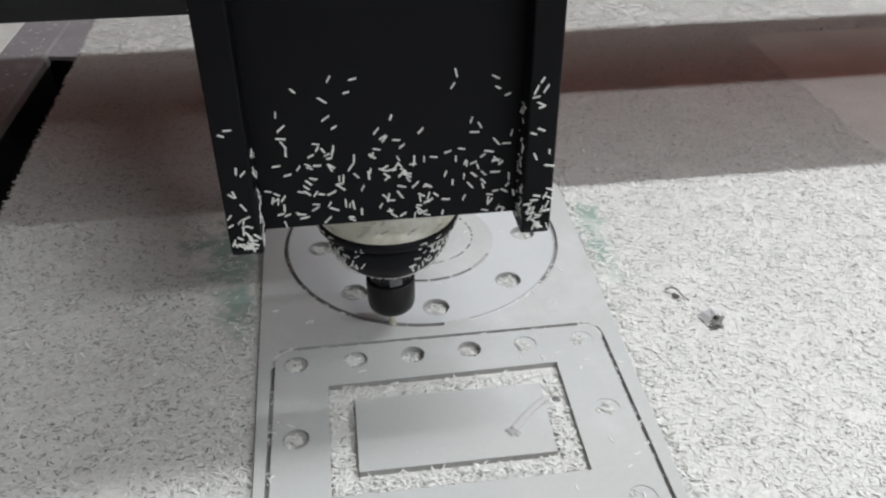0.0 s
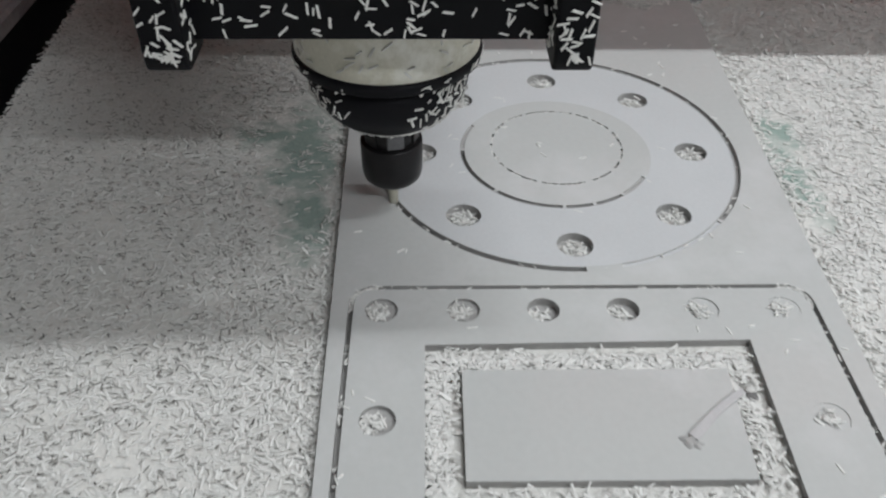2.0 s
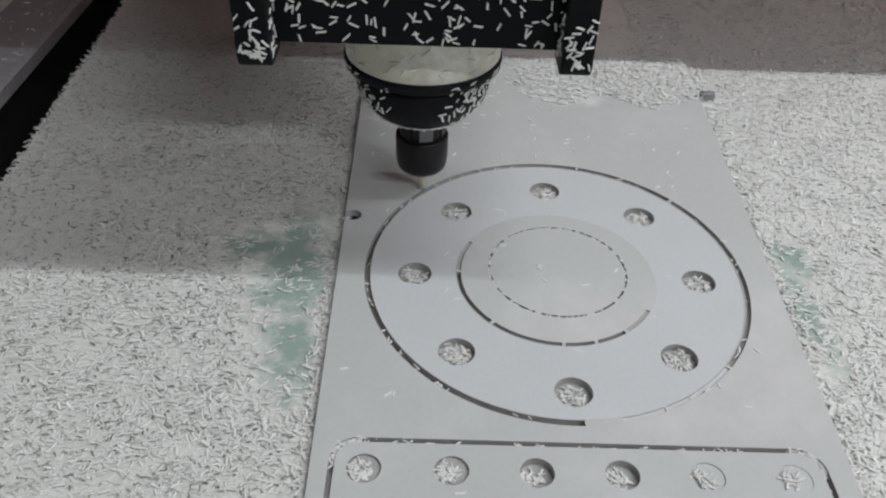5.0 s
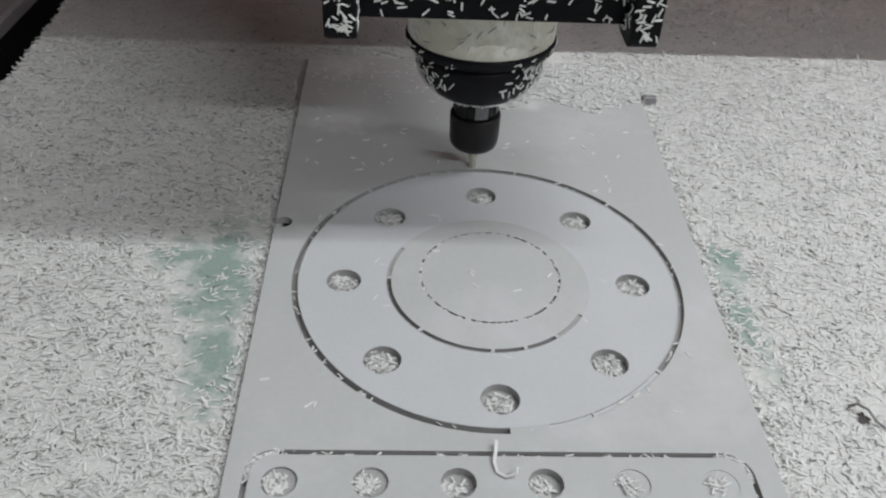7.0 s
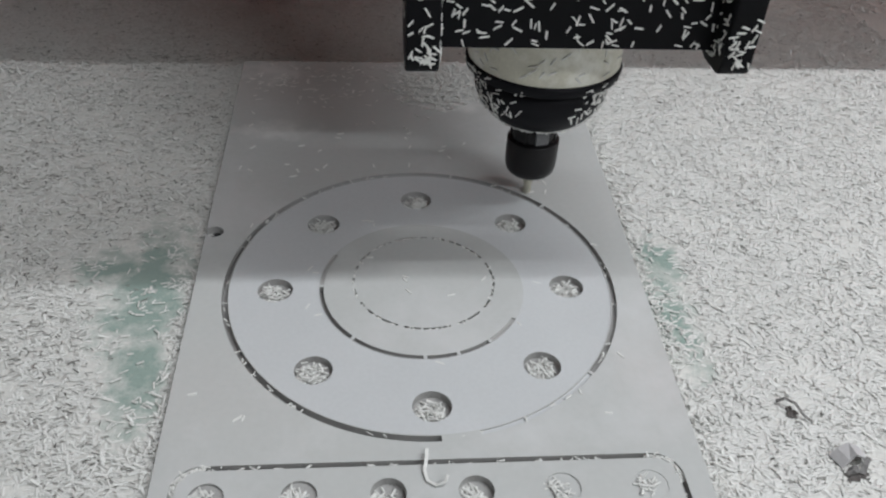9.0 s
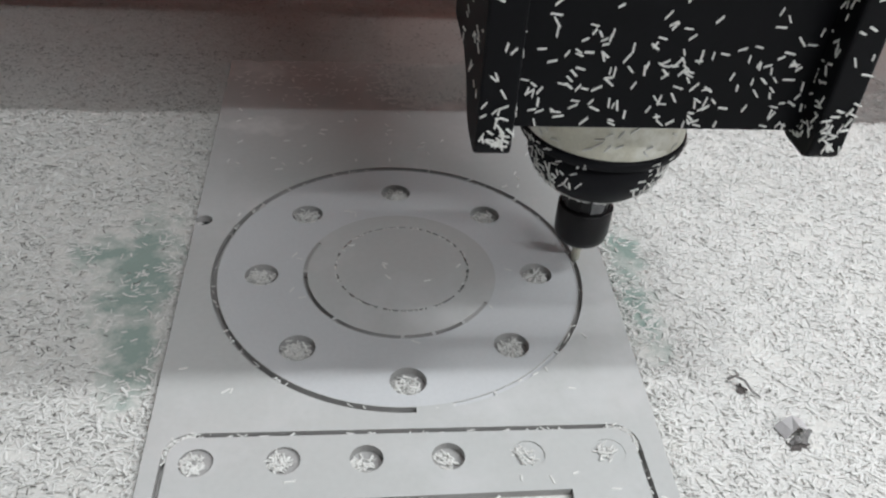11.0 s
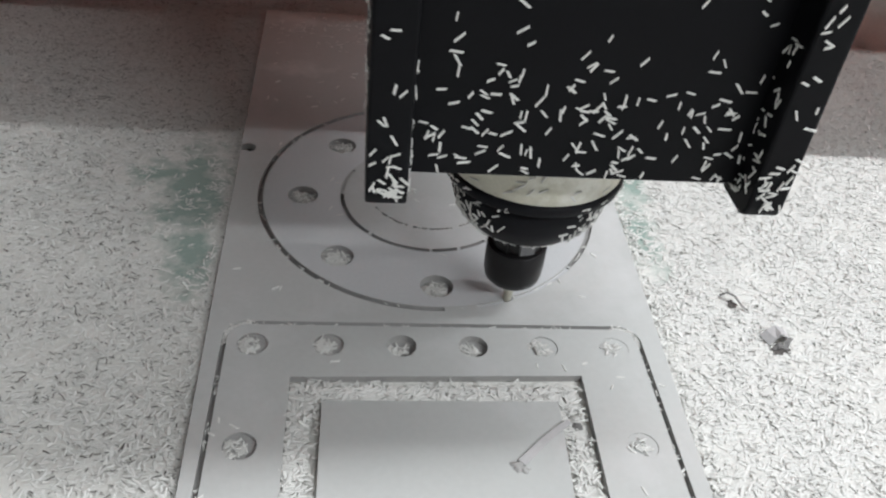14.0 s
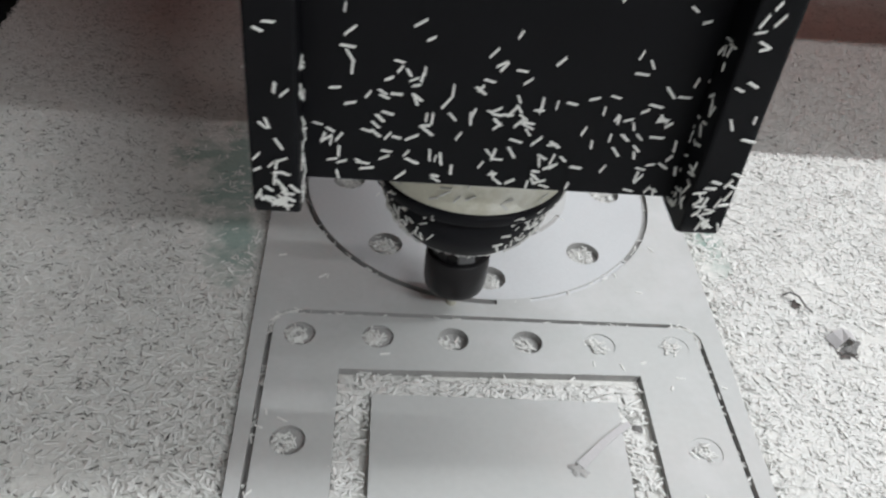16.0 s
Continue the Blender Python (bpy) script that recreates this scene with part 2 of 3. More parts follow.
for y in (0.23, 0.36):
    brace = prism([(0, -0.112), (0.006, -0.112), (0.050, -0.038), (0.044, -0.038)], "y", y - 0.006, y + 0.006, 0.0008)
    brace.transform(Matrix.Translation((-0.396, 0, 0)))
    part("brace", brace, M_ALU, bed, "grey slanting brace in the slot")
for y in (-0.30, -0.12, 0.06, 0.19, 0.32):
    part("cross_bar", box(-0.3965, -0.352, y - 0.012, y + 0.012, -0.115, -0.085, 0.002), M_ALU, bed, "grey cross bar")
part("bed_frame", box(-1.08, 1.08, -0.98, 1.48, -0.20, -0.115), M_DARK, bed, "dark steel frame")
for x in (-0.95, 0.95):
    for y in (-0.9, 1.4):
        part("leg", box(x - 0.04, x + 0.04, y - 0.04, y + 0.04, -0.80, -0.20, 0.004), M_DARK, bed, "dark steel leg")


def blob(cx, cy, rx, ry, seed, z, height=0.0, n=56):
    """A low patch with a ragged outline."""
    r = random.Random(seed)
    ph = [(r.uniform(0, 6.28), r.uniform(0.04, 0.16)) for _ in range(7)]
    bm = bmesh.new()
    rim = []
    for k in range(n):
        a = 2 * math.pi * k / n
        s = 1 + sum(w * math.sin((i + 2) * a + p) for i, (p, w) in enumerate(ph)) + r.uniform(-0.05, 0.05)
        rim.append(bm.verts.new((cx + rx * s * math.cos(a), cy + ry * s * math.sin(a), z)))
    mid = [bm.verts.new((cx + (v.co.x - cx) * 0.6, cy + (v.co.y - cy) * 0.6, z + height)) for v in rim]
    for k in range(n):
        bm.faces.new((rim[k], rim[(k + 1) % n], mid[(k + 1) % n], mid[k]))
    bm.faces.new(mid)
    bmesh.ops.recalc_face_normals(bm, faces=bm.faces[:])
    return bm


# ---- plastic sheet with its cuts ----
def ring(cx, cy, r, n, sy=1.0):
    return [(cx + r * math.cos(2 * math.pi * k / n), cy + sy * r * math.sin(2 * math.pi * k / n)) for k in range(n)]


def arc_loop(cx, cy, r0, r1, a0, a1, n, sy=1.0):
    angles = [radians(a0 + (a1 - a0) * k / n) for k in range(n + 1)]
    return [(cx + r1 * math.cos(a), cy + sy * r1 * math.sin(a)) for a in angles] + [(cx + r0 * math.cos(a), cy + sy * r0 * math.sin(a)) for a in reversed(angles)]


def round_rect(x0, x1, y0, y1, r, n=8):
    pts = []
    for cx, cy, a in ((x1 - r, y1 - r, 0), (x0 + r, y1 - r, 90), (x0 + r, y0 + r, 180), (x1 - r, y0 + r, 270)):
        pts += [(cx + r * math.cos(radians(a + 90 * k / n)), cy + r * math.sin(radians(a + 90 * k / n))) for k in range(n + 1)]
    return pts


def inside(p, poly):
    x, y, c = p[0], p[1], False
    for (x0, y0), (x1, y1) in zip(poly, poly[1:] + poly[:1]):
        if (y0 > y) != (y1 > y) and x < x0 + (y - y0) / (y1 - y0) * (x1 - x0):
            c = not c
    return c


CX, CY = -0.0005, 0.002    # centre of the round part
SY = 1.025                 # its length along y against its width
DX, DY = 0.0008, 0.0035    # centre of the thin dashed ring
SHEET = [(-0.1145, -0.42), (0.1090, -0.42), (0.1300, 0.272), (-0.1265, 0.272)]
NOTCH = (-0.1178, 0.049)
FRAME_HOLES = [(x, -0.133) for x in (-0.096, -0.058, -0.021, 0.016, 0.053, 0.091)] + [(-0.095, -0.196), (-0.095, -0.262), (-0.095, -0.328), (0.090, -0.196), (0.090, -0.262), (0.090, -0.328)]
DISC_HOLES = [(0.0788 * math.cos(radians(a)), -0.003 + 0.0832 * math.sin(radians(a))) for a in range(0, 360, 45)]
CUTS = []                  # loop, floor height, material slot
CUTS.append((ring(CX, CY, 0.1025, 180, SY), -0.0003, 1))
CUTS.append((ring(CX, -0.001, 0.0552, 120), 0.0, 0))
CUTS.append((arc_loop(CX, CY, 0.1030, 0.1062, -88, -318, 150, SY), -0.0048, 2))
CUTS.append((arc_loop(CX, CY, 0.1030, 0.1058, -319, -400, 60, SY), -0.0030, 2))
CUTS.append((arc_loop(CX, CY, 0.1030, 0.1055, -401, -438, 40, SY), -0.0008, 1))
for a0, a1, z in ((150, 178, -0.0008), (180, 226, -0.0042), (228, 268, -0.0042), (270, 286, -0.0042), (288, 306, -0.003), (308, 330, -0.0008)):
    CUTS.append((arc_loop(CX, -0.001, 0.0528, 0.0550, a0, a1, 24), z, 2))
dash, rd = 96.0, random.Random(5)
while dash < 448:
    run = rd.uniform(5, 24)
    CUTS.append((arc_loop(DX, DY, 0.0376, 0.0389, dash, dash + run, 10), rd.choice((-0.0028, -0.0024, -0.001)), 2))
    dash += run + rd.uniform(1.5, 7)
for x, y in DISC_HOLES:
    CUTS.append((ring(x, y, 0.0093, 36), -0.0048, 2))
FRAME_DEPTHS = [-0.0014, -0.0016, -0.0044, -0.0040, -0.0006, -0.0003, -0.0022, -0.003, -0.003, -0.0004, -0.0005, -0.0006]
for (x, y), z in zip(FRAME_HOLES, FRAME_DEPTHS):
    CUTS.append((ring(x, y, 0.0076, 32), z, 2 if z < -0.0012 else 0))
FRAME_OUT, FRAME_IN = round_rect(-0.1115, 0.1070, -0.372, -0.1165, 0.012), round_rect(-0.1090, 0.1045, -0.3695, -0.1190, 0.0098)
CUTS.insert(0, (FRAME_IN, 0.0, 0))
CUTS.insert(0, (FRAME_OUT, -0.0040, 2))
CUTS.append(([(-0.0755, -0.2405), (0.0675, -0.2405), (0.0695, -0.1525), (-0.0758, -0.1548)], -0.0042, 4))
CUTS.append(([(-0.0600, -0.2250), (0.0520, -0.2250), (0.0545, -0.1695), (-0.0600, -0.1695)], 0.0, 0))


def plastic_sheet():
    verts, edges = [], []
    def loop(pts):
        s = len(verts)
        verts.extend(Vector(p) for p in pts)
        edges.extend((s + k, s + (k + 1) % len(pts)) for k in range(len(pts)))
    outline = SHEET
    loop(outline)
    notch = ring(NOTCH[0], NOTCH[1], 0.0050, 24)
    cuts = CUTS + [(notch, BED_Z + 0.0002, 3)]
    for pts, z, slot in cuts:
        loop(pts)
    vs, es, fs, *_ = geometry.delaunay_2d_cdt(verts, edges, [], 0, 1e-7)
    boxes = [(min(p[0] for p in c), max(p[0] for p in c), min(p[1] for p in c), max(p[1] for p in c)) for c, _, _ in cuts]
    def floor_of(p):
        z, slot = 0.0, 0
        for (pts, cz, cs), (x0, x1, y0, y1) in zip(cuts, boxes):
            if x0 <= p[0] <= x1 and y0 <= p[1] <= y1 and inside(p, pts):
                z, slot = cz, cs
        return z, slot
    def piece_of(x, y):
        if math.hypot(x - CX, (y - CY) / SY) < 0.1046:
            return "core_disc" if math.hypot(x - DX, y - DY) < 0.0382 else "inner_disc" if math.hypot(x - CX, y + 0.001) < 0.0539 else "flange_ring"
        if -0.0680 < x < 0.0615 and -0.2330 < y < -0.1610:
            return "waste_island"
        return "frame_plate" if inside((x, y), FRAME_IN) else "border"
    bms, seen, sides = {}, {}, {}
    def vert(piece, k, z):
        bm = bms.setdefault(piece, bmesh.new()) if piece not in bms else bms[piece]
        key = (piece, k, round(z * 1e6))
        if key not in seen:
            seen[key] = bm.verts.new((vs[k][0], vs[k][1], z))
        return seen[key]
    for f in fs:
        c = sum((vs[k] for k in f), Vector((0, 0))) / len(f)
        if not inside(c, outline) and not inside(c, notch):
            continue
        z, slot = floor_of(c)
        piece = piece_of(c.x, c.y)
        corners = [vert(piece, k, z) for k in f]
        bms[piece].faces.new(corners).material_index = slot
        for a, e in zip(f, f[1:] + f[:1]):
            sides.setdefault((min(a, e), max(a, e)), []).append(z)
    for (a, e), zs in sides.items():
        if len(zs) == 1:
            zs = [zs[0], BED_Z]
        if abs(zs[0] - zs[1]) > 1e-6:
            mid = (vs[a] + vs[e]) / 2
            piece = piece_of(mid.x, mid.y)
            corners = (vert(piece, a, zs[0]), vert(piece, e, zs[0]), vert(piece, e, zs[1]), vert(piece, a, zs[1]))
            if bms[piece].faces.get(corners) is None:
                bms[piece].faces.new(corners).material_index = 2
    sheet = tagged(new("plastic_sheet"), "light grey plastic sheet with milled rings, holes and a rectangular frame", "plastic sheet")
    labels = {"core_disc": "round grey core", "inner_disc": "grey inner disc", "flange_ring": "paler dusted ring with eight holes", "waste_island": "rectangular waste piece", "frame_plate": "grey frame plate with a row of holes", "border": "grey rest of the sheet"}
    for piece, bm in bms.items():
        bmesh.ops.recalc_face_normals(bm, faces=bm.faces[:])
        part(piece, bm, [M_SHEET, M_RING, M_CUT_SHADE_DUST, M_DARK, M_BED], sheet, labels[piece])


plastic_sheet()

# ---- chips on the bed ----
rng = np.random.default_rng(7)


def scatter(n, x0, x1, y0, y1, keep=None):
    p = np.stack([rng.uniform(x0, x1, n), rng.uniform(y0, y1, n)], 1)
    return p if keep is None else p[keep(p)]


def off_sheet(p):
    left, right = -0.1202 - 0.0174 * p[:, 1] - 0.0005, 0.1218 + 0.0303 * p[:, 1] + 0.0005
    return ~((p[:, 0] > left) & (p[:, 0] < right) & (p[:, 1] < 0.272))


def lay(name, p, z, lo, hi, label, spread=0.003, w=(0.0006, 0.0012), tilt=0.12):
    n = len(p)
    c = np.concatenate([p, (z + np.abs(rng.normal(0, spread, n)))[:, None]], 1)
    ob = chip_mesh(name, c, rng.uniform(0, 6.28, n), rng.normal(0, tilt, n), rng.uniform(-0.5, 0.5, n), rng.uniform(lo, hi, n), rng.uniform(w[0], w[1], n), rng.uniform(0.00018, 0.00036, n), M_CHIP)
    return tagged(ob, label, "plastic chips", kind="stuff")


def tents(name, p, z, lo, hi, label, spread, w, tilt=0.06, tall=0.0004, loose=0.10, material=None):
    """Many folded slivers, each a small ridge, joined into one mesh."""
    n = len(p)
    base = np.array([(-1, -1, 0), (1, -1, 0), (1, 1, 0), (-1, 1, 0), (-0.9, 0.15, 1), (0.9, -0.15, 1)]) / 2
    v = base[None] * np.stack([rng.uniform(lo, hi, n), rng.uniform(w[0], w[1], n), rng.uniform(0.4 * tall, 1.2 * tall, n)], 1)[:, None]
    stray = rng.random(n) < loose
    lean = rng.normal(0, np.where(stray, 0.34, tilt))[:, None]
    v[..., 2] += v[..., 0] * lean
    v[..., 1] += 18.0 * rng.normal(0, 1, n)[:, None] * v[..., 0] ** 2
    yaw = np.where(rng.random(n) < 0.5, rng.normal(0, 0.55, n), rng.uniform(0, 6.28, n))[:, None]
    v[..., 0], v[..., 1] = np.cos(yaw) * v[..., 0] - np.sin(yaw) * v[..., 1], np.sin(yaw) * v[..., 0] + np.cos(yaw) * v[..., 1]
    v += np.concatenate([p, (z + np.abs(rng.normal(0, spread, n)) + 0.0007 * stray)[:, None]], 1)[:, None]
    at = 6 * np.arange(n)[:, None, None]
    quads = (np.array([(0, 1, 5, 4), (2, 3, 4, 5)])[None] + at).reshape(-1, 4).tolist()
    ends = (np.array([(1, 2, 5), (3, 0, 4)])[None] + at).reshape(-1, 3).tolist()
    me = bpy.data.meshes.new(name)
    me.from_pydata(v.reshape(-1, 3).tolist(), [], quads + ends)
    me.materials.append(material or M_CHIP)
    return tagged(new(name, me), label, "plastic chips", kind="stuff")


def thinned(p):
    wave = sum(np.sin(p[:, 0] * f * np.cos(q) + p[:, 1] * f * np.sin(q) + s) for f, q, s in ((61, 0.3, 1.0), (97, 1.4, 2.2), (143, 2.5, 0.4), (211, 0.9, 3.0), (330, 2.0, 5.0)))
    keep = off_sheet(p) & (p[:, 0] > bed_edge(p[:, 1]) + 0.001) & (rng.random(len(p)) < np.clip(0.80 + 0.16 * wave, 0.3, 1))
    for x, y, rx, ry in BARE:
        d = ((p[:, 0] - x) / rx) ** 2 + ((p[:, 1] - y) / ry) ** 2
        keep &= ~((d < 1.0) & (rng.random(len(p)) < 0.80))
    return keep


tents("bed_chips", scatter(92000, -0.355, 0.0, -0.36, 0.40, thinned), BED_Z, 0.0026, 0.0058, "white plastic slivers strewn over the bed", 0.0006, (0.0007, 0.0013), tall=0.0005, loose=0.14)
tents("bed_chips", scatter(118000, 0.10, 0.44, -0.36, 0.40, thinned), BED_Z, 0.0026, 0.0058, "white plastic slivers strewn over the bed", 0.0004, (0.0008, 0.0014), tall=0.00028, loose=0.08)
tents("far_bed_chips", scatter(62000, -0.385, 0.85, 0.40, 0.85, thinned), BED_Z, 0.0042, 0.0085, "white plastic slivers strewn over the far bed", 0.0007, (0.0012, 0.0022))
# Dark strips stand in for shaded gaps between the white slivers.
M_GAP_SHADE = mat("gap_shade", (0.235, 0.228, 0.21), 0.8, vary=0.2, scale=60, fine=900, bump=0.0, per_object=0.5)
tents("gap_shade_strips", scatter(11500, -0.355, 0.44, -0.36, 0.46, thinned), BED_Z + 0.0009, 0.0016, 0.0042, "thin dark strips standing in for shaded gaps between slivers", 0.0002, (0.0003, 0.0007), tall=0.0002, loose=0.0, material=M_GAP_SHADE)
tents("gap_shade_strips", scatter(7500, -0.355, -0.10, -0.36, 0.30, thinned), BED_Z + 0.0009, 0.0016, 0.0042, "thin dark strips standing in for shaded gaps between slivers", 0.0002, (0.0003, 0.0007), tall=0.0002, loose=0.0, material=M_GAP_SHADE)
lay("side_board_chips", scatter(5000, -0.75, -0.455, 0.0, 0.9), BED_Z, 0.003, 0.006, "white plastic slivers strewn over the side board", 0.0006)
lay("rail_chips", scatter(160, -0.449, -0.399, -0.1, 0.8), BED_Z + 0.0012, 0.003, 0.006, "scattered white slivers on the metal rail", 0.0003)
rim = rng.uniform(-0.1, 0.85, 900)
lay("rim_chips", np.stack([bed_edge(rim) + rng.normal(0.0004, 0.0012, 900), rim], 1), BED_Z + 0.0002, 0.003, 0.006, "white slivers hanging over the board's edge", 0.0004)

# chips lying in the cuts and on the sheet
def in_disc(x, y, r, n):
    a, d = rng.uniform(0, 6.28, n), r * np.sqrt(rng.random(n))
    return np.stack([x + d * np.cos(a), y + d * np.sin(a)], 1)


for x, y in DISC_HOLES:
    lay("hole_chips", in_disc(x - 0.0010, y - 0.0014, 0.0068, 100), -0.0044, 0.0024, 0.0060, "white slivers in a drilled hole", 0.0016, tilt=0.25)
for k, (x, y) in enumerate(FRAME_HOLES):
    lay("hole_chips", in_disc(x - 0.0019, y - 0.0006, 0.0050, (70, 70, 46, 46, 34, 30, 60, 22, 22, 22, 8, 8)[k]), FRAME_DEPTHS[k] + 0.0003, 0.0020, 0.0048, "white slivers in a drilled hole", 0.0007, tilt=0.2)


def in_pocket(p):
    x, y = p[:, 0], p[:, 1]
    island = (x > -0.0605) & (x < 0.0545) & (y > -0.2255) & (y < -0.169)
    gap = (y > -0.1590) | (x > 0.0635) | ((y < -0.2255) & (y > -0.2295)) | ((x > -0.0660) & (x < -0.0605) & (y < -0.178) & (y > -0.226))
    return ~island & ~(gap & (rng.random(len(p)) < 0.88))


tents("pocket_chips", scatter(7500, -0.0745, 0.0685, -0.2395, -0.1555, in_pocket), -0.0026, 0.0028, 0.0055, "heap of white slivers filling the milled pocket", 0.0007, (0.0007, 0.0012), tall=0.0004, loose=0.2)
brim = lambda p: (p[:, 0] < -0.0665 - 0.001 * np.sin(p[:, 1] * 700)) | ((p[:, 1] > -0.169) & (p[:, 1] < -0.1615))
tents("pocket_chips", scatter(5200, -0.0755, 0.062, -0.2395, -0.160, brim), -0.0007, 0.003, 0.006, "white slivers heaped level with the sheet", 0.0004, (0.0008, 0.0015))
edge = rng.uniform(-0.34, 0.272, 2600)
west = np.stack([-0.1212 - 0.0174 * edge - np.abs(rng.normal(0, 0.004, 2600)), edge], 1)
lay("edge_chips", west[rng.random(2600) < 0.4], BED_Z + 0.0006, 0.0025, 0.0055, "white slivers banked against the sheet's edge", 0.0008, tilt=0.15)
east = np.stack([0.1228 + 0.0303 * edge + np.abs(rng.normal(0, 0.005, 2600)), edge], 1)
lay("edge_chips", east[rng.random(2600) < 0.35], BED_Z + 0.0010, 0.0025, 0.0055, "white slivers banked against the sheet's edge", 0.0010, tilt=0.15)
far = lambda p: rng.random(len(p)) < np.clip((p[:, 1] - 0.195 + 0.008 * np.sin(p[:, 0] * 90)) / 0.030, 0, 1) * np.clip((p[:, 0] + 0.015) / 0.06, 0.03, 1)
tents("sheet_end_chips", scatter(17000, -0.12, 0.127, 0.18, 0.271, far), 0.0, 0.003, 0.006, "white slivers heaped on the far end of the sheet", 0.0006, (0.0008, 0.0014))


def along(loop, n, jitter):
    p = np.array(loop)
    k = rng.integers(0, len(p), n)
    q = p[k] + (np.roll(p, -1, 0)[k] - p[k]) * rng.random(n)[:, None]
    return q + rng.normal(0, jitter, (n, 2))


lay("groove_chips", along([q for q in round_rect(-0.110, 0.1055, -0.371, -0.118, 0.011, 4)], 900, 0.0012), -0.0022, 0.002, 0.0048, "white slivers in the frame groove", 0.0009)
lay("ring_groove_chips", along(ring(CX, CY, 0.1046, 200, SY), 55, 0.0006), -0.0016, 0.002, 0.0045, "white slivers in the ring groove", 0.0008)
lay("inner_groove_chips", along(ring(DX, DY, 0.0382, 200), 120, 0.0004), -0.0007, 0.0012, 0.003, "white slivers in the thin inner groove", 0.0004)


# torn flakes and shavings
def ribbon(points, width, thick=0.0004, taper=0.5):
    """A thin bent strip along the points, which are (x, y, z)."""
    bm = bmesh.new()
    pts = [Vector(p) for p in points]
    rows = []
    for k, p in enumerate(pts):
        d = (pts[min(k + 1, len(pts) - 1)] - pts[max(k - 1, 0)]).normalized()
        side = d.cross(Vector((0.2, 0.1, 1))).normalized() * width * (1 - taper * k / len(pts)) / 2
        up = side.cross(d).normalized() * thick / 2
        rows.append([bm.verts.new(p + a) for a in (side + up, -side + up, -side - up, side - up)])
    for a, c in zip(rows, rows[1:]):
        for k in range(4):
            bm.faces.new((a[k], a[(k + 1) % 4], c[(k + 1) % 4], c[k]))
    bm.faces.new(rows[0][::-1])
    bm.faces.new(rows[-1])
    bmesh.ops.recalc_face_normals(bm, faces=bm.faces[:])
    return bm


def bent_flake(cx, cy, size, seed, z):
    r = random.Random(seed)
    bm = bmesh.new()
    n = 9
    rim = []
    for k in range(n):
        a = 2 * math.pi * k / n
        s = size * r.uniform(0.55, 1.0)
        x, y = s * math.cos(a), 0.62 * s * math.sin(a)
        rim.append((cx + x, cy + y, z + 0.0015 + 0.35 * max(0, y) + 0.0015 * math.sin(x / size * 4)))
    lo = [bm.verts.new(p) for p in rim]
    hi = [bm.verts.new((p[0], p[1], p[2] + 0.0008)) for p in rim]
    c0, c1 = bm.verts.new((cx, cy, z + 0.0018)), bm.verts.new((cx, cy, z + 0.0028))
    for k in range(n):
        m = (k + 1) % n
        bm.faces.new((lo[k], lo[m], hi[m], hi[k]))
        bm.faces.new((hi[k], hi[m], c1))
        bm.faces.new((lo[m], lo[k], c0))
    bmesh.ops.recalc_face_normals(bm, faces=bm.faces[:])
    return bm


# Flat dark patches paint the shade of holes under the torn bits.
tagged(mesh_object("pin_hole_shade", blob(0.1715, -0.0925, 0.0026, 0.0034, 31, BED_Z + 0.0010, 0.0001), M_HOLE_SHADE), "dark patch painted as the shade of a hole", "hole", kind="structure")
tagged(mesh_object("pin_hole_shade", blob(0.1865, -0.1290, 0.0050, 0.0030, 32, BED_Z + 0.0010, 0.0001), M_HOLE_SHADE), "dark patch painted as the shade of a hole", "hole", kind="structure")
tagged(mesh_object("plastic_shaving", ribbon([(0.166, -0.086, BED_Z + 0.002), (0.1695, -0.0865, BED_Z + 0.0045), (0.173, -0.090, BED_Z + 0.005), (0.1755, -0.096, BED_Z + 0.003), (0.179, -0.0985, BED_Z + 0.0015)], 0.0022), M_TORN), "curved grey shaving beside a hole in the board", "shaving")
tagged(mesh_object("torn_flake", ribbon([(0.1800, -0.1215, BED_Z + 0.0012), (0.1835, -0.1200, BED_Z + 0.0042), (0.1875, -0.1185, BED_Z + 0.0062), (0.1910, -0.1195, BED_Z + 0.0050), (0.1945, -0.1205, BED_Z + 0.0018)], 0.0085, 0.0008, 0.3), M_FLAKE), "pale grey folded plastic flake over a hole", "plastic flake")
# The next two dark pieces stand in for shaded openings under the flake.
tagged(mesh_object("plastic_shaving", ribbon([(0.1890, -0.1290, BED_Z + 0.0018), (0.1905, -0.1260, BED_Z + 0.0044), (0.1930, -0.1235, BED_Z + 0.0050), (0.1955, -0.1215, BED_Z + 0.0030)], 0.0030), M_TORN), "dark curled strip standing in for a shaded gap", "shaving")
tagged(mesh_object("torn_flake", bent_flake(0.1850, -0.1270, 0.0042, 4, BED_Z), M_TORN), "dark bent piece standing in for shade under a flake", "plastic flake")
tagged(mesh_object("torn_flake", bent_flake(0.0600, -0.184, 0.0055, 9, -0.0042), M_TORN), "dark grey flake in the milled pocket", "plastic flake")
tagged(mesh_object("plastic_shaving", ribbon([(0.0570, -0.1830, 0.0016), (0.050, -0.188, 0.0011), (0.043, -0.194, 0.0010), (0.036, -0.2010, 0.0010), (0.031, -0.206, 0.0010)], 0.0030, 0.0003, -0.5), M_FLAKE), "straight grey shaving lying on the sheet", "shaving")
tagged(mesh_object("dust_clump", blob(0.0300, -0.2075, 0.0042, 0.0034, 33, 0.0002, 0.0007), M_CUT_SHADE_DUST), "small flat clump of grey dust on the sheet", "dust clump")
clamp = tagged(new("clamp_tab"), "small grey metal tab at the sheet's edge", "clamp")
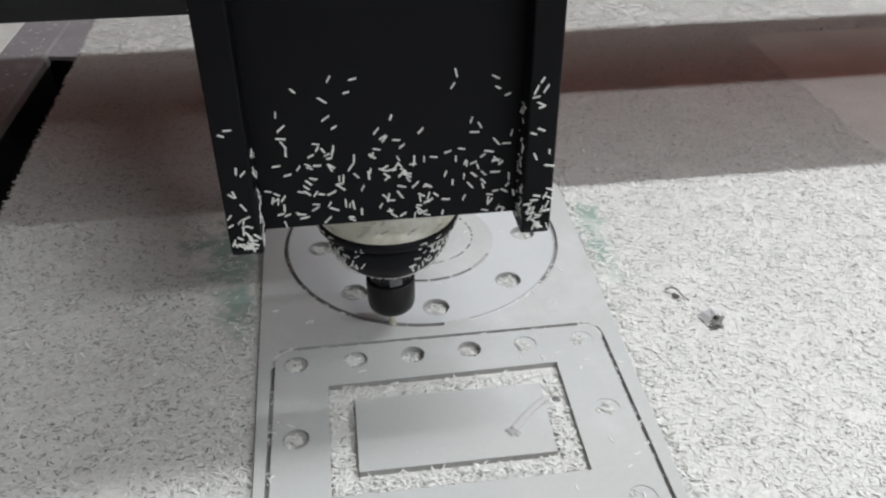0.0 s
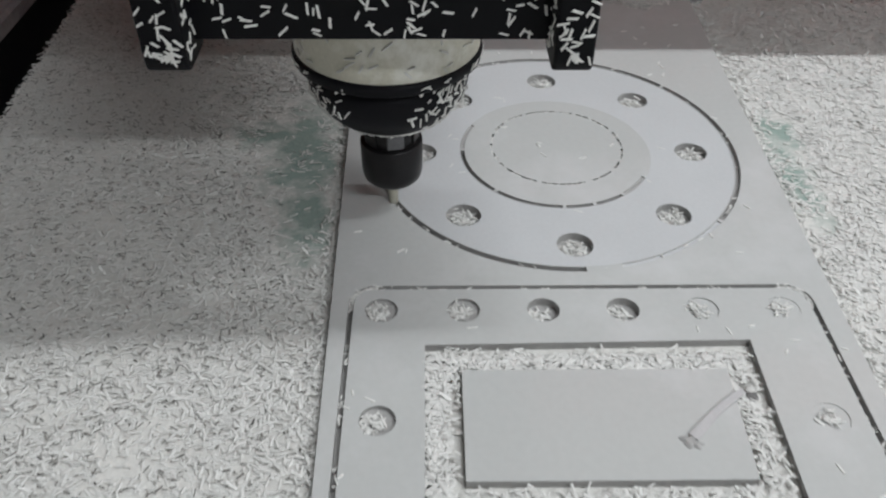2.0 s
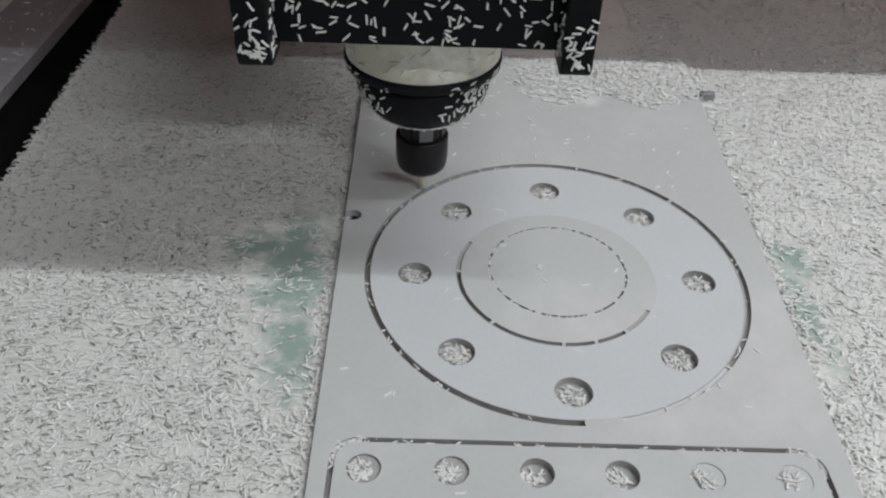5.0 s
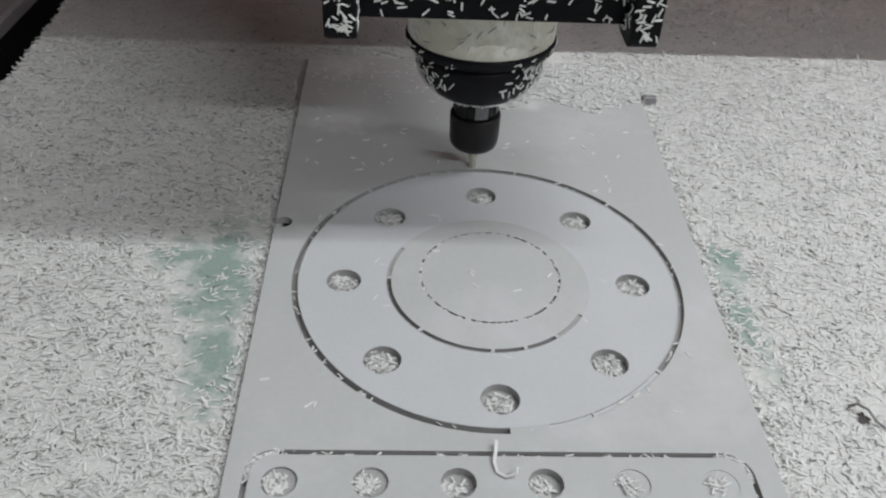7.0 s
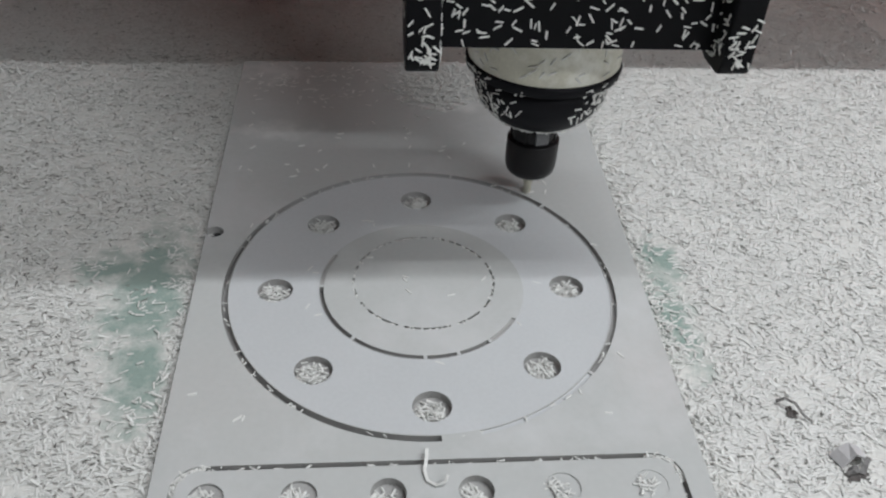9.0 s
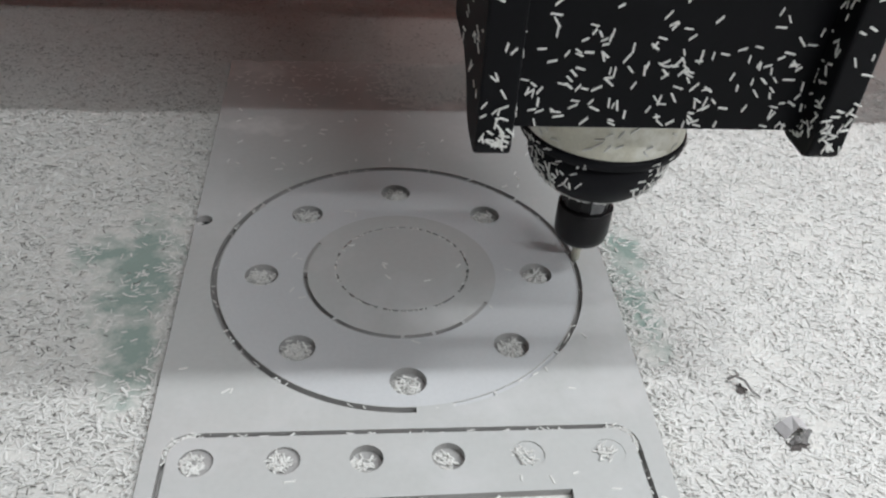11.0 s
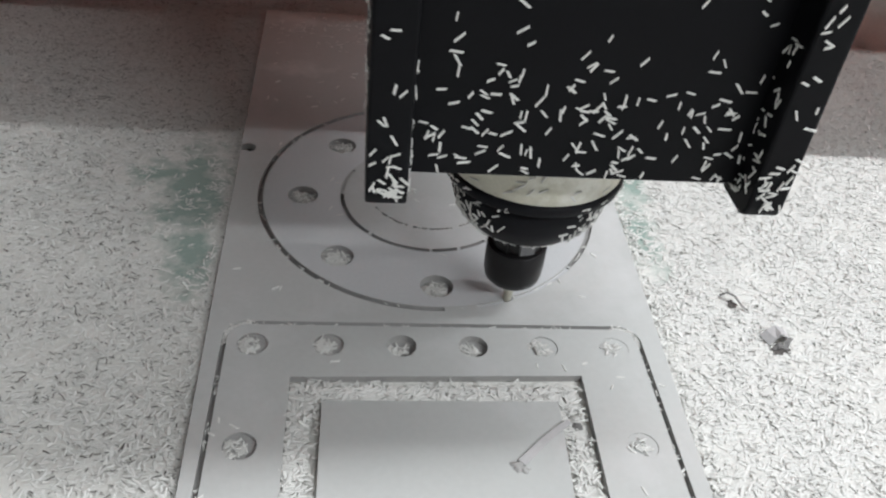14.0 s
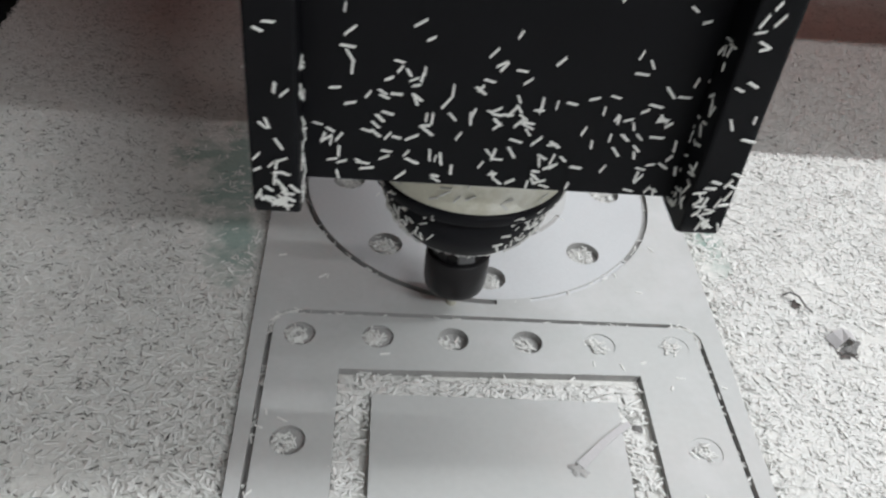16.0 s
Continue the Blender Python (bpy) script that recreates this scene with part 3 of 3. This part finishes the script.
part("tab", box(0.129, 0.140, 0.211, 0.2155, -0.005, 0.0022, 0.0005), M_ALU, clamp, "grey metal tab")
part("pin", lathe([(0.0016, -0.004), (0.0016, 0.0035)], 14), M_STEEL, clamp, "bright pin").location = (0.131, 0.2125, 0)
curl = tagged(mesh_object("curled_shaving", ribbon([(-0.003, 0.011, 0.0030), (-0.0035, 0.006, 0.0022), (-0.0045, 0.001, 0.0010), (-0.0035, -0.004, 0.0006), (0.000, -0.0065, 0.0008), (0.004, -0.006, 0.0022), (0.005, -0.0035, 0.0036)], 0.0016, taper=0.2), M_CHIP), "thin white curled shaving on the sheet", "shaving")

# ---- moving machine head ----
head = tagged(new("spindle_head"), "black router head with chip-covered bracket and spindle", "router head")
plate = part("front_plate", box(-0.067, 0.064, -0.0735, -0.0655, 0.1305, 0.52, 0.0006), M_BLACK, head, "black plate dotted with chips")
flanges = []
for x0, x1 in ((-0.082, -0.0665), (0.0640, 0.0785)):
    prof = [(-0.088, 0.129), (-0.0865, 0.1250), (-0.083, 0.1232), (-0.066, 0.1232), (-0.057, 0.1265), (-0.045, 0.139), (-0.030, 0.146), (0.010, 0.146), (0.010, 0.52), (-0.088, 0.52)]
    flanges.append(part("side_flange", prism(prof, "x", x0, x1, 0.0012), M_BLACK, head, "black side flange"))
part("carriage", box(-0.078, 0.075, 0.0105, 0.158, 0.205, 0.52, 0.002), M_BLACK, head, "black carriage block")
part("spindle_clamp", box(-0.050, 0.050, -0.045, 0.0100, 0.19, 0.30, 0.004), M_DARK, head, "dark spindle clamp")
part("spindle_shell", lathe([(0.036, 0.0925), (0.0420, 0.0932), (0.0432, 0.0948), (0.0432, 0.34)]), M_CREAM, head, "cream dusty spindle shell", True)
part("lip", lathe([(0.0380, 0.0868), (0.0418, 0.0874), (0.0440, 0.0888), (0.0444, 0.0925), (0.0434, 0.0940)]), M_CAP, head, "black rim", True)
part("nose_cap", lathe([(0.018, 0.0566), (0.0226, 0.0568), (0.0252, 0.0576), (0.0290, 0.0604), (0.0328, 0.0646), (0.0358, 0.0690), (0.0376, 0.0735), (0.0383, 0.0780), (0.0385, 0.0872)]), M_CAP, head, "black rounded nose cap", True)
nut = part("collet_nut", lathe([(0.0100, 0.0168), (0.0130, 0.0171), (0.0148, 0.0192), (0.0156, 0.0228), (0.0158, 0.0280), (0.0158, 0.0400), (0.0152, 0.0406)], 48), M_NUT, head, "blackened collet nut", True)
part("nut_collar", lathe([(0.0128, 0.0402), (0.0132, 0.0412), (0.0132, 0.0568)], 40), M_NUT, nut, "blackened collar", True)
for k in range(6):
    a = radians(60 * k - 78)
    bm = box(-0.0042, 0.0042, 0.0110, 0.0138, 0.0415, 0.0510, 0.0006)
    bm.transform(Matrix.Rotation(a - math.pi / 2, 4, "Z"))
    # Only the flat facing the camera is painted bright, as its glint.
    part("wrench_flat", bm, M_FLAT_GLINT if k == 0 else M_NUT, nut, "wrench flat painted bright as a glint" if k == 0 else "")
part("milling_bit", lathe([(0.0012, -0.0012), (0.0024, -0.0010), (0.0027, 0.008), (0.0042, 0.0105), (0.0042, 0.0200)], 20), M_CREAM, head, "slim bit coated in pale dust", True)


def stuck_chips(name, points, normals, material, parent, lo=0.0036, hi=0.0062, lay_angle=None):
    """Slivers clinging to a surface, each turned flat onto its normal."""
    n = len(points)
    nz = np.array(normals, float)
    nz /= np.linalg.norm(nz, axis=1)[:, None]
    ref = np.where(np.abs(nz[:, 2:3]) > 0.9, np.array([[1.0, 0, 0]]), np.array([[0, 0, 1.0]]))
    ex = np.cross(ref, nz)
    ex /= np.linalg.norm(ex, axis=1)[:, None]
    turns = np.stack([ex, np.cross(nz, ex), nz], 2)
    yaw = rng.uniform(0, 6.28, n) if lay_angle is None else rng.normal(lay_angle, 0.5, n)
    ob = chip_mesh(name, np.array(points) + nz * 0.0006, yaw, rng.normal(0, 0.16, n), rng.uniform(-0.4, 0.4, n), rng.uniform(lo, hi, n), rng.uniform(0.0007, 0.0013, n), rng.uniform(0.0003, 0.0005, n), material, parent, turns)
    return tagged(ob, "white slivers clinging to the metal", kind="stuff")


SLIVERS = []
for k in range(6):
    bm = box(-0.5, 0.5, -0.5, 0.5, -0.5, 0.5)
    for v in bm.verts:
        v.co.x *= (0.0030, 0.0036, 0.0040, 0.0044, 0.0048, 0.0034)[k]
        v.co.y *= (0.0010, 0.0009, 0.0011, 0.0009, 0.0010, 0.0008)[k] * (0.75 if v.co.z > 0 else 1)
        v.co.z *= 0.0004
        v.co.x += (0.0003 if v.co.y > 0 else -0.0002)
    me = bpy.data.meshes.new("sliver")
    bm.to_mesh(me)
    bm.free()
    me.materials.append(M_CHIP)
    SLIVERS.append(me)


def cling(parent, n, place, normal, about):
    """n single slivers on a plane of the head; place() gives a point, about the facing."""
    for _ in range(n):
        ob = new("sliver", SLIVERS[rng.integers(0, 6)])
        ob.parent = parent
        ob.matrix_basis = Matrix.Translation(Vector(place()) + Vector(normal) * 0.0004) @ about @ Matrix.Rotation(rng.uniform(0, 6.28), 4, "Z") @ Matrix.Rotation(rng.normal(0, 0.13), 4, "Y")


for _ in range(170):
    x, y = rng.uniform(-0.112, 0.110), rng.uniform(-0.27, 0.19)
    if math.hypot(x - CX, y - CY) > 0.1065 or 0.057 < math.hypot(x - CX, y - CY) < 0.066 or math.hypot(x - CX, y - CY) < 0.036:
        if not (-0.080 < x < 0.075 and -0.245 < y < -0.148) and not (-0.141 < y < -0.112):
            ob = new("sliver", SLIVERS[rng.integers(0, 6)])
            low = 0.0 if math.hypot(x - CX, y - CY) > 0.1065 or math.hypot(x - CX, y - CY) < 0.05 else -0.0006
            ob.matrix_basis = Matrix.Translation((x, y, low + 0.0002)) @ Matrix.Rotation(rng.uniform(0, 6.28), 4, "Z")
            tagged(ob, "single white plastic sliver lying on the sheet", "plastic sliver", "slivers on the sheet")

FRONT, WEST, EAST = Matrix.Rotation(radians(90), 4, "X"), Matrix.Rotation(radians(-90), 4, "Y"), Matrix.Rotation(radians(90), 4, "Y")
cling(plate, 130, lambda: (rng.uniform(-0.064, 0.062), -0.0735, 0.1325 + 0.042 * rng.random() ** 1.15), (0, -1, 0), FRONT)
cling(plate, 42, lambda: (rng.uniform(-0.055, 0.062), -0.0735, 0.160 + 0.052 * rng.random() ** 1.4), (0, -1, 0), FRONT)
cling(flanges[0], 26, lambda: (rng.uniform(-0.0800, -0.0680), -0.0882, 0.1290 + 0.020 * rng.random() ** 1.4), (0, -1, 0), FRONT)
cling(flanges[0], 7, lambda: (rng.uniform(-0.0800, -0.0680), -0.0882, 0.150 + 0.045 * rng.random()), (0, -1, 0), FRONT)
cling(flanges[1], 22, lambda: (rng.uniform(0.0655, 0.0770), -0.0882, 0.1290 + 0.018 * rng.random() ** 1.3), (0, -1, 0), FRONT)
cling(flanges[1], 15, lambda: (rng.uniform(0.0655, 0.0770), -0.0882, 0.146 + 0.065 * rng.random()), (0, -1, 0), FRONT)
cling(flanges[1], 48, lambda: (0.0638, rng.uniform(-0.084, -0.066), 0.1290 + 0.065 * rng.random() ** 1.8), (-1, 0, 0), WEST)
cling(flanges[0], 46, lambda: (-0.0822, rng.uniform(-0.084, -0.020), 0.1500 + 0.10 * rng.random() ** 1.4), (-1, 0, 0), WEST)
cling(flanges[0], 26, lambda: (-0.0663, rng.uniform(-0.086, -0.074), 0.1290 + 0.05 * rng.random() ** 1.6), (1, 0, 0), EAST)


def round_chips(name, n, z0, z1, r0, r1, lo, hi, flat, spread, clear):
    a = np.radians(-90 + rng.uniform(clear, spread, n) * rng.choice([-1, 1], n))
    u = rng.random(n)
    r, z = r0 + (r1 - r0) * u, z0 + (z1 - z0) * u
    pts = np.stack([r * np.cos(a), r * np.sin(a), z], 1)
    stuck_chips(name, pts, np.stack([np.cos(a), np.sin(a), np.full(n, -0.35)], 1), M_CHIP, head, lo, hi, flat)


round_chips("cap_rim_dust", 190, 0.0567, 0.0588, 0.0228, 0.0266, 0.002, 0.0045, 0.0, 170, 0)
round_chips("cap_lip_dust", 150, 0.0872, 0.0935, 0.0424, 0.0446, 0.002, 0.0048, 0.5, 170, 20)
n = 120
a = np.radians(np.where(rng.random(n) < 0.55, rng.normal(-34, 15, n), rng.normal(-148, 13, n)))
z = rng.uniform(0.0600, 0.0860, n)
r = np.interp(z, (0.0576, 0.0604, 0.0646, 0.0690, 0.0735, 0.0780, 0.0872), (0.0252, 0.0290, 0.0328, 0.0358, 0.0376, 0.0383, 0.0385))
stuck_chips("cap_dust", np.stack([r * np.cos(a), r * np.sin(a), z], 1), np.stack([np.cos(a), np.sin(a), -np.clip((0.079 - z) * 45, 0, 0.9)], 1), M_CHIP, head, 0.003, 0.0055)
for da, z, yaw in ((-72, 0.0735, 0.1), (-72, 0.0713, 1.45), (-66, 0.0707, 1.5), (-58, 0.0745, 2.1), (-60, 0.0800, 0.3)):
    a = radians(da)
    stuck_chips("cap_dust", [(0.0376 * math.cos(a), 0.0376 * math.sin(a), z)], [(math.cos(a), math.sin(a), -0.3)], M_CHIP, head, 0.0040, 0.0046, yaw)
n = 40
a = np.radians(rng.uniform(-160, -20, n))
stuck_chips("shell_dust", np.stack([0.0430 * np.cos(a), 0.0430 * np.sin(a), rng.uniform(0.096, 0.125, n)], 1), np.stack([np.cos(a), np.sin(a), 0 * a], 1), M_CHIP, head)

# ---- gantry ----
gantry = tagged(new("gantry"), "red and black gantry beam across the bed", "gantry")
part("beam", box(-0.62, 1.2, 0.180, 0.440, 0.255, 0.43, 0.004), M_RED, gantry, "red beam")
part("front_rail", box(-0.60, 1.18, 0.159, 0.1785, 0.1650, 0.188, 0.0015), M_DARK, gantry, "black guide rail")
part("rail_holder", box(-0.60, 1.18, 0.163, 0.1785, 0.1885, 0.30, 0.0015), M_ALU, gantry, "dusty grey rail holder")
part("lower_beam", box(-0.60, 1.18, 0.405, 0.465, 0.112, 0.178, 0.004), M_RED, gantry, "red lower beam")
part("back_plate", box(-0.60, 1.18, 0.428, 0.438, 0.1785, 0.2545, 0.001), M_ALU, gantry, "dusty grey plate between the beams")
part("foot", box(-0.62, -0.56, 0.19, 0.39, BED_Z + 0.0005, 0.254, 0.003), M_RED, gantry, "red foot standing beside the rail")


# ---- what moves ----
TOOL = [
    (0.0, -0.0314, -0.1008, 0.0000),
    (0.5, -0.0500, -0.0935, 0.0000),
    (1.0, -0.0671, -0.0822, 0.0000),
    (1.5, -0.0811, -0.0677, 0.0000),
    (2.0, -0.0929, -0.0498, 0.0000),
    (2.5, -0.1020, -0.0270, 0.0000),
    (3.0, -0.1060, -0.0035, 0.0000),
    (3.5, -0.1053, 0.0197, 0.0000),
    (4.0, -0.1001, 0.0418, 0.0000),
    (4.5, -0.0907, 0.0619, 0.0000),
    (5.0, -0.0778, 0.0792, 0.0000),
    (5.5, -0.0621, 0.0930, 0.0000),
    (6.0, -0.0451, 0.1026, 0.0000),
    (6.5, -0.0262, 0.1095, 0.0000),
    (7.0, -0.0040, 0.1139, 0.0000),
    (7.5, 0.0155, 0.1126, 0.0000),
    (8.0, 0.0336, 0.1078, 0.0000),
    (8.5, 0.0526, 0.1003, 0.0000),
    (9.0, 0.0705, 0.0890, 0.0000),
    (9.5, 0.0854, 0.0734, 0.0000),
    (10.0, 0.0964, 0.0545, 0.0000),
    (10.5, 0.1030, 0.0334, 0.0000),
    (11.0, 0.1051, 0.0112, 0.0000),
    (11.5, 0.1027, -0.0111, 0.0000),
    (12.0, 0.0957, -0.0326, 0.0000),
    (12.5, 0.0866, -0.0535, 0.0000),
    (13.0, 0.0734, -0.0699, 0.0000),
    (13.5, 0.0575, -0.0842, 0.0000),
    (14.0, 0.0385, -0.0955, 0.0000),
    (14.5, 0.0189, -0.1011, 0.0000),
    (15.0, -0.0010, -0.1035, 0.0000),
    (15.5, -0.0005, -0.1080, -0.0035),
    (16.0, -0.0210, -0.1070, -0.0035),
]


def motions():
    walk(head, [(t, pose(x, y, z)) for t, x, y, z in TOOL])
    walk(curl, [(0, pose(0.24, -0.30, -0.003)), (6.5, pose(0.24, -0.30, -0.003)), (6.7, pose(0.10, -0.2, 0.05, 0, 20, -20)), (6.9, pose(-0.001, -0.124, 0.0002)), (9.4, pose(-0.001, -0.124, 0.0002)), (9.7, pose(-0.09, -0.2, 0.05, 0, 20, 40)), (10.0, pose(-0.22, -0.33, -0.003, 0, 0, 60)), (16, pose(-0.22, -0.33, -0.003, 0, 0, 60))])
    walk(gantry, [(t, pose(0, y, 0)) for t, x, y, z in TOOL])


motions()
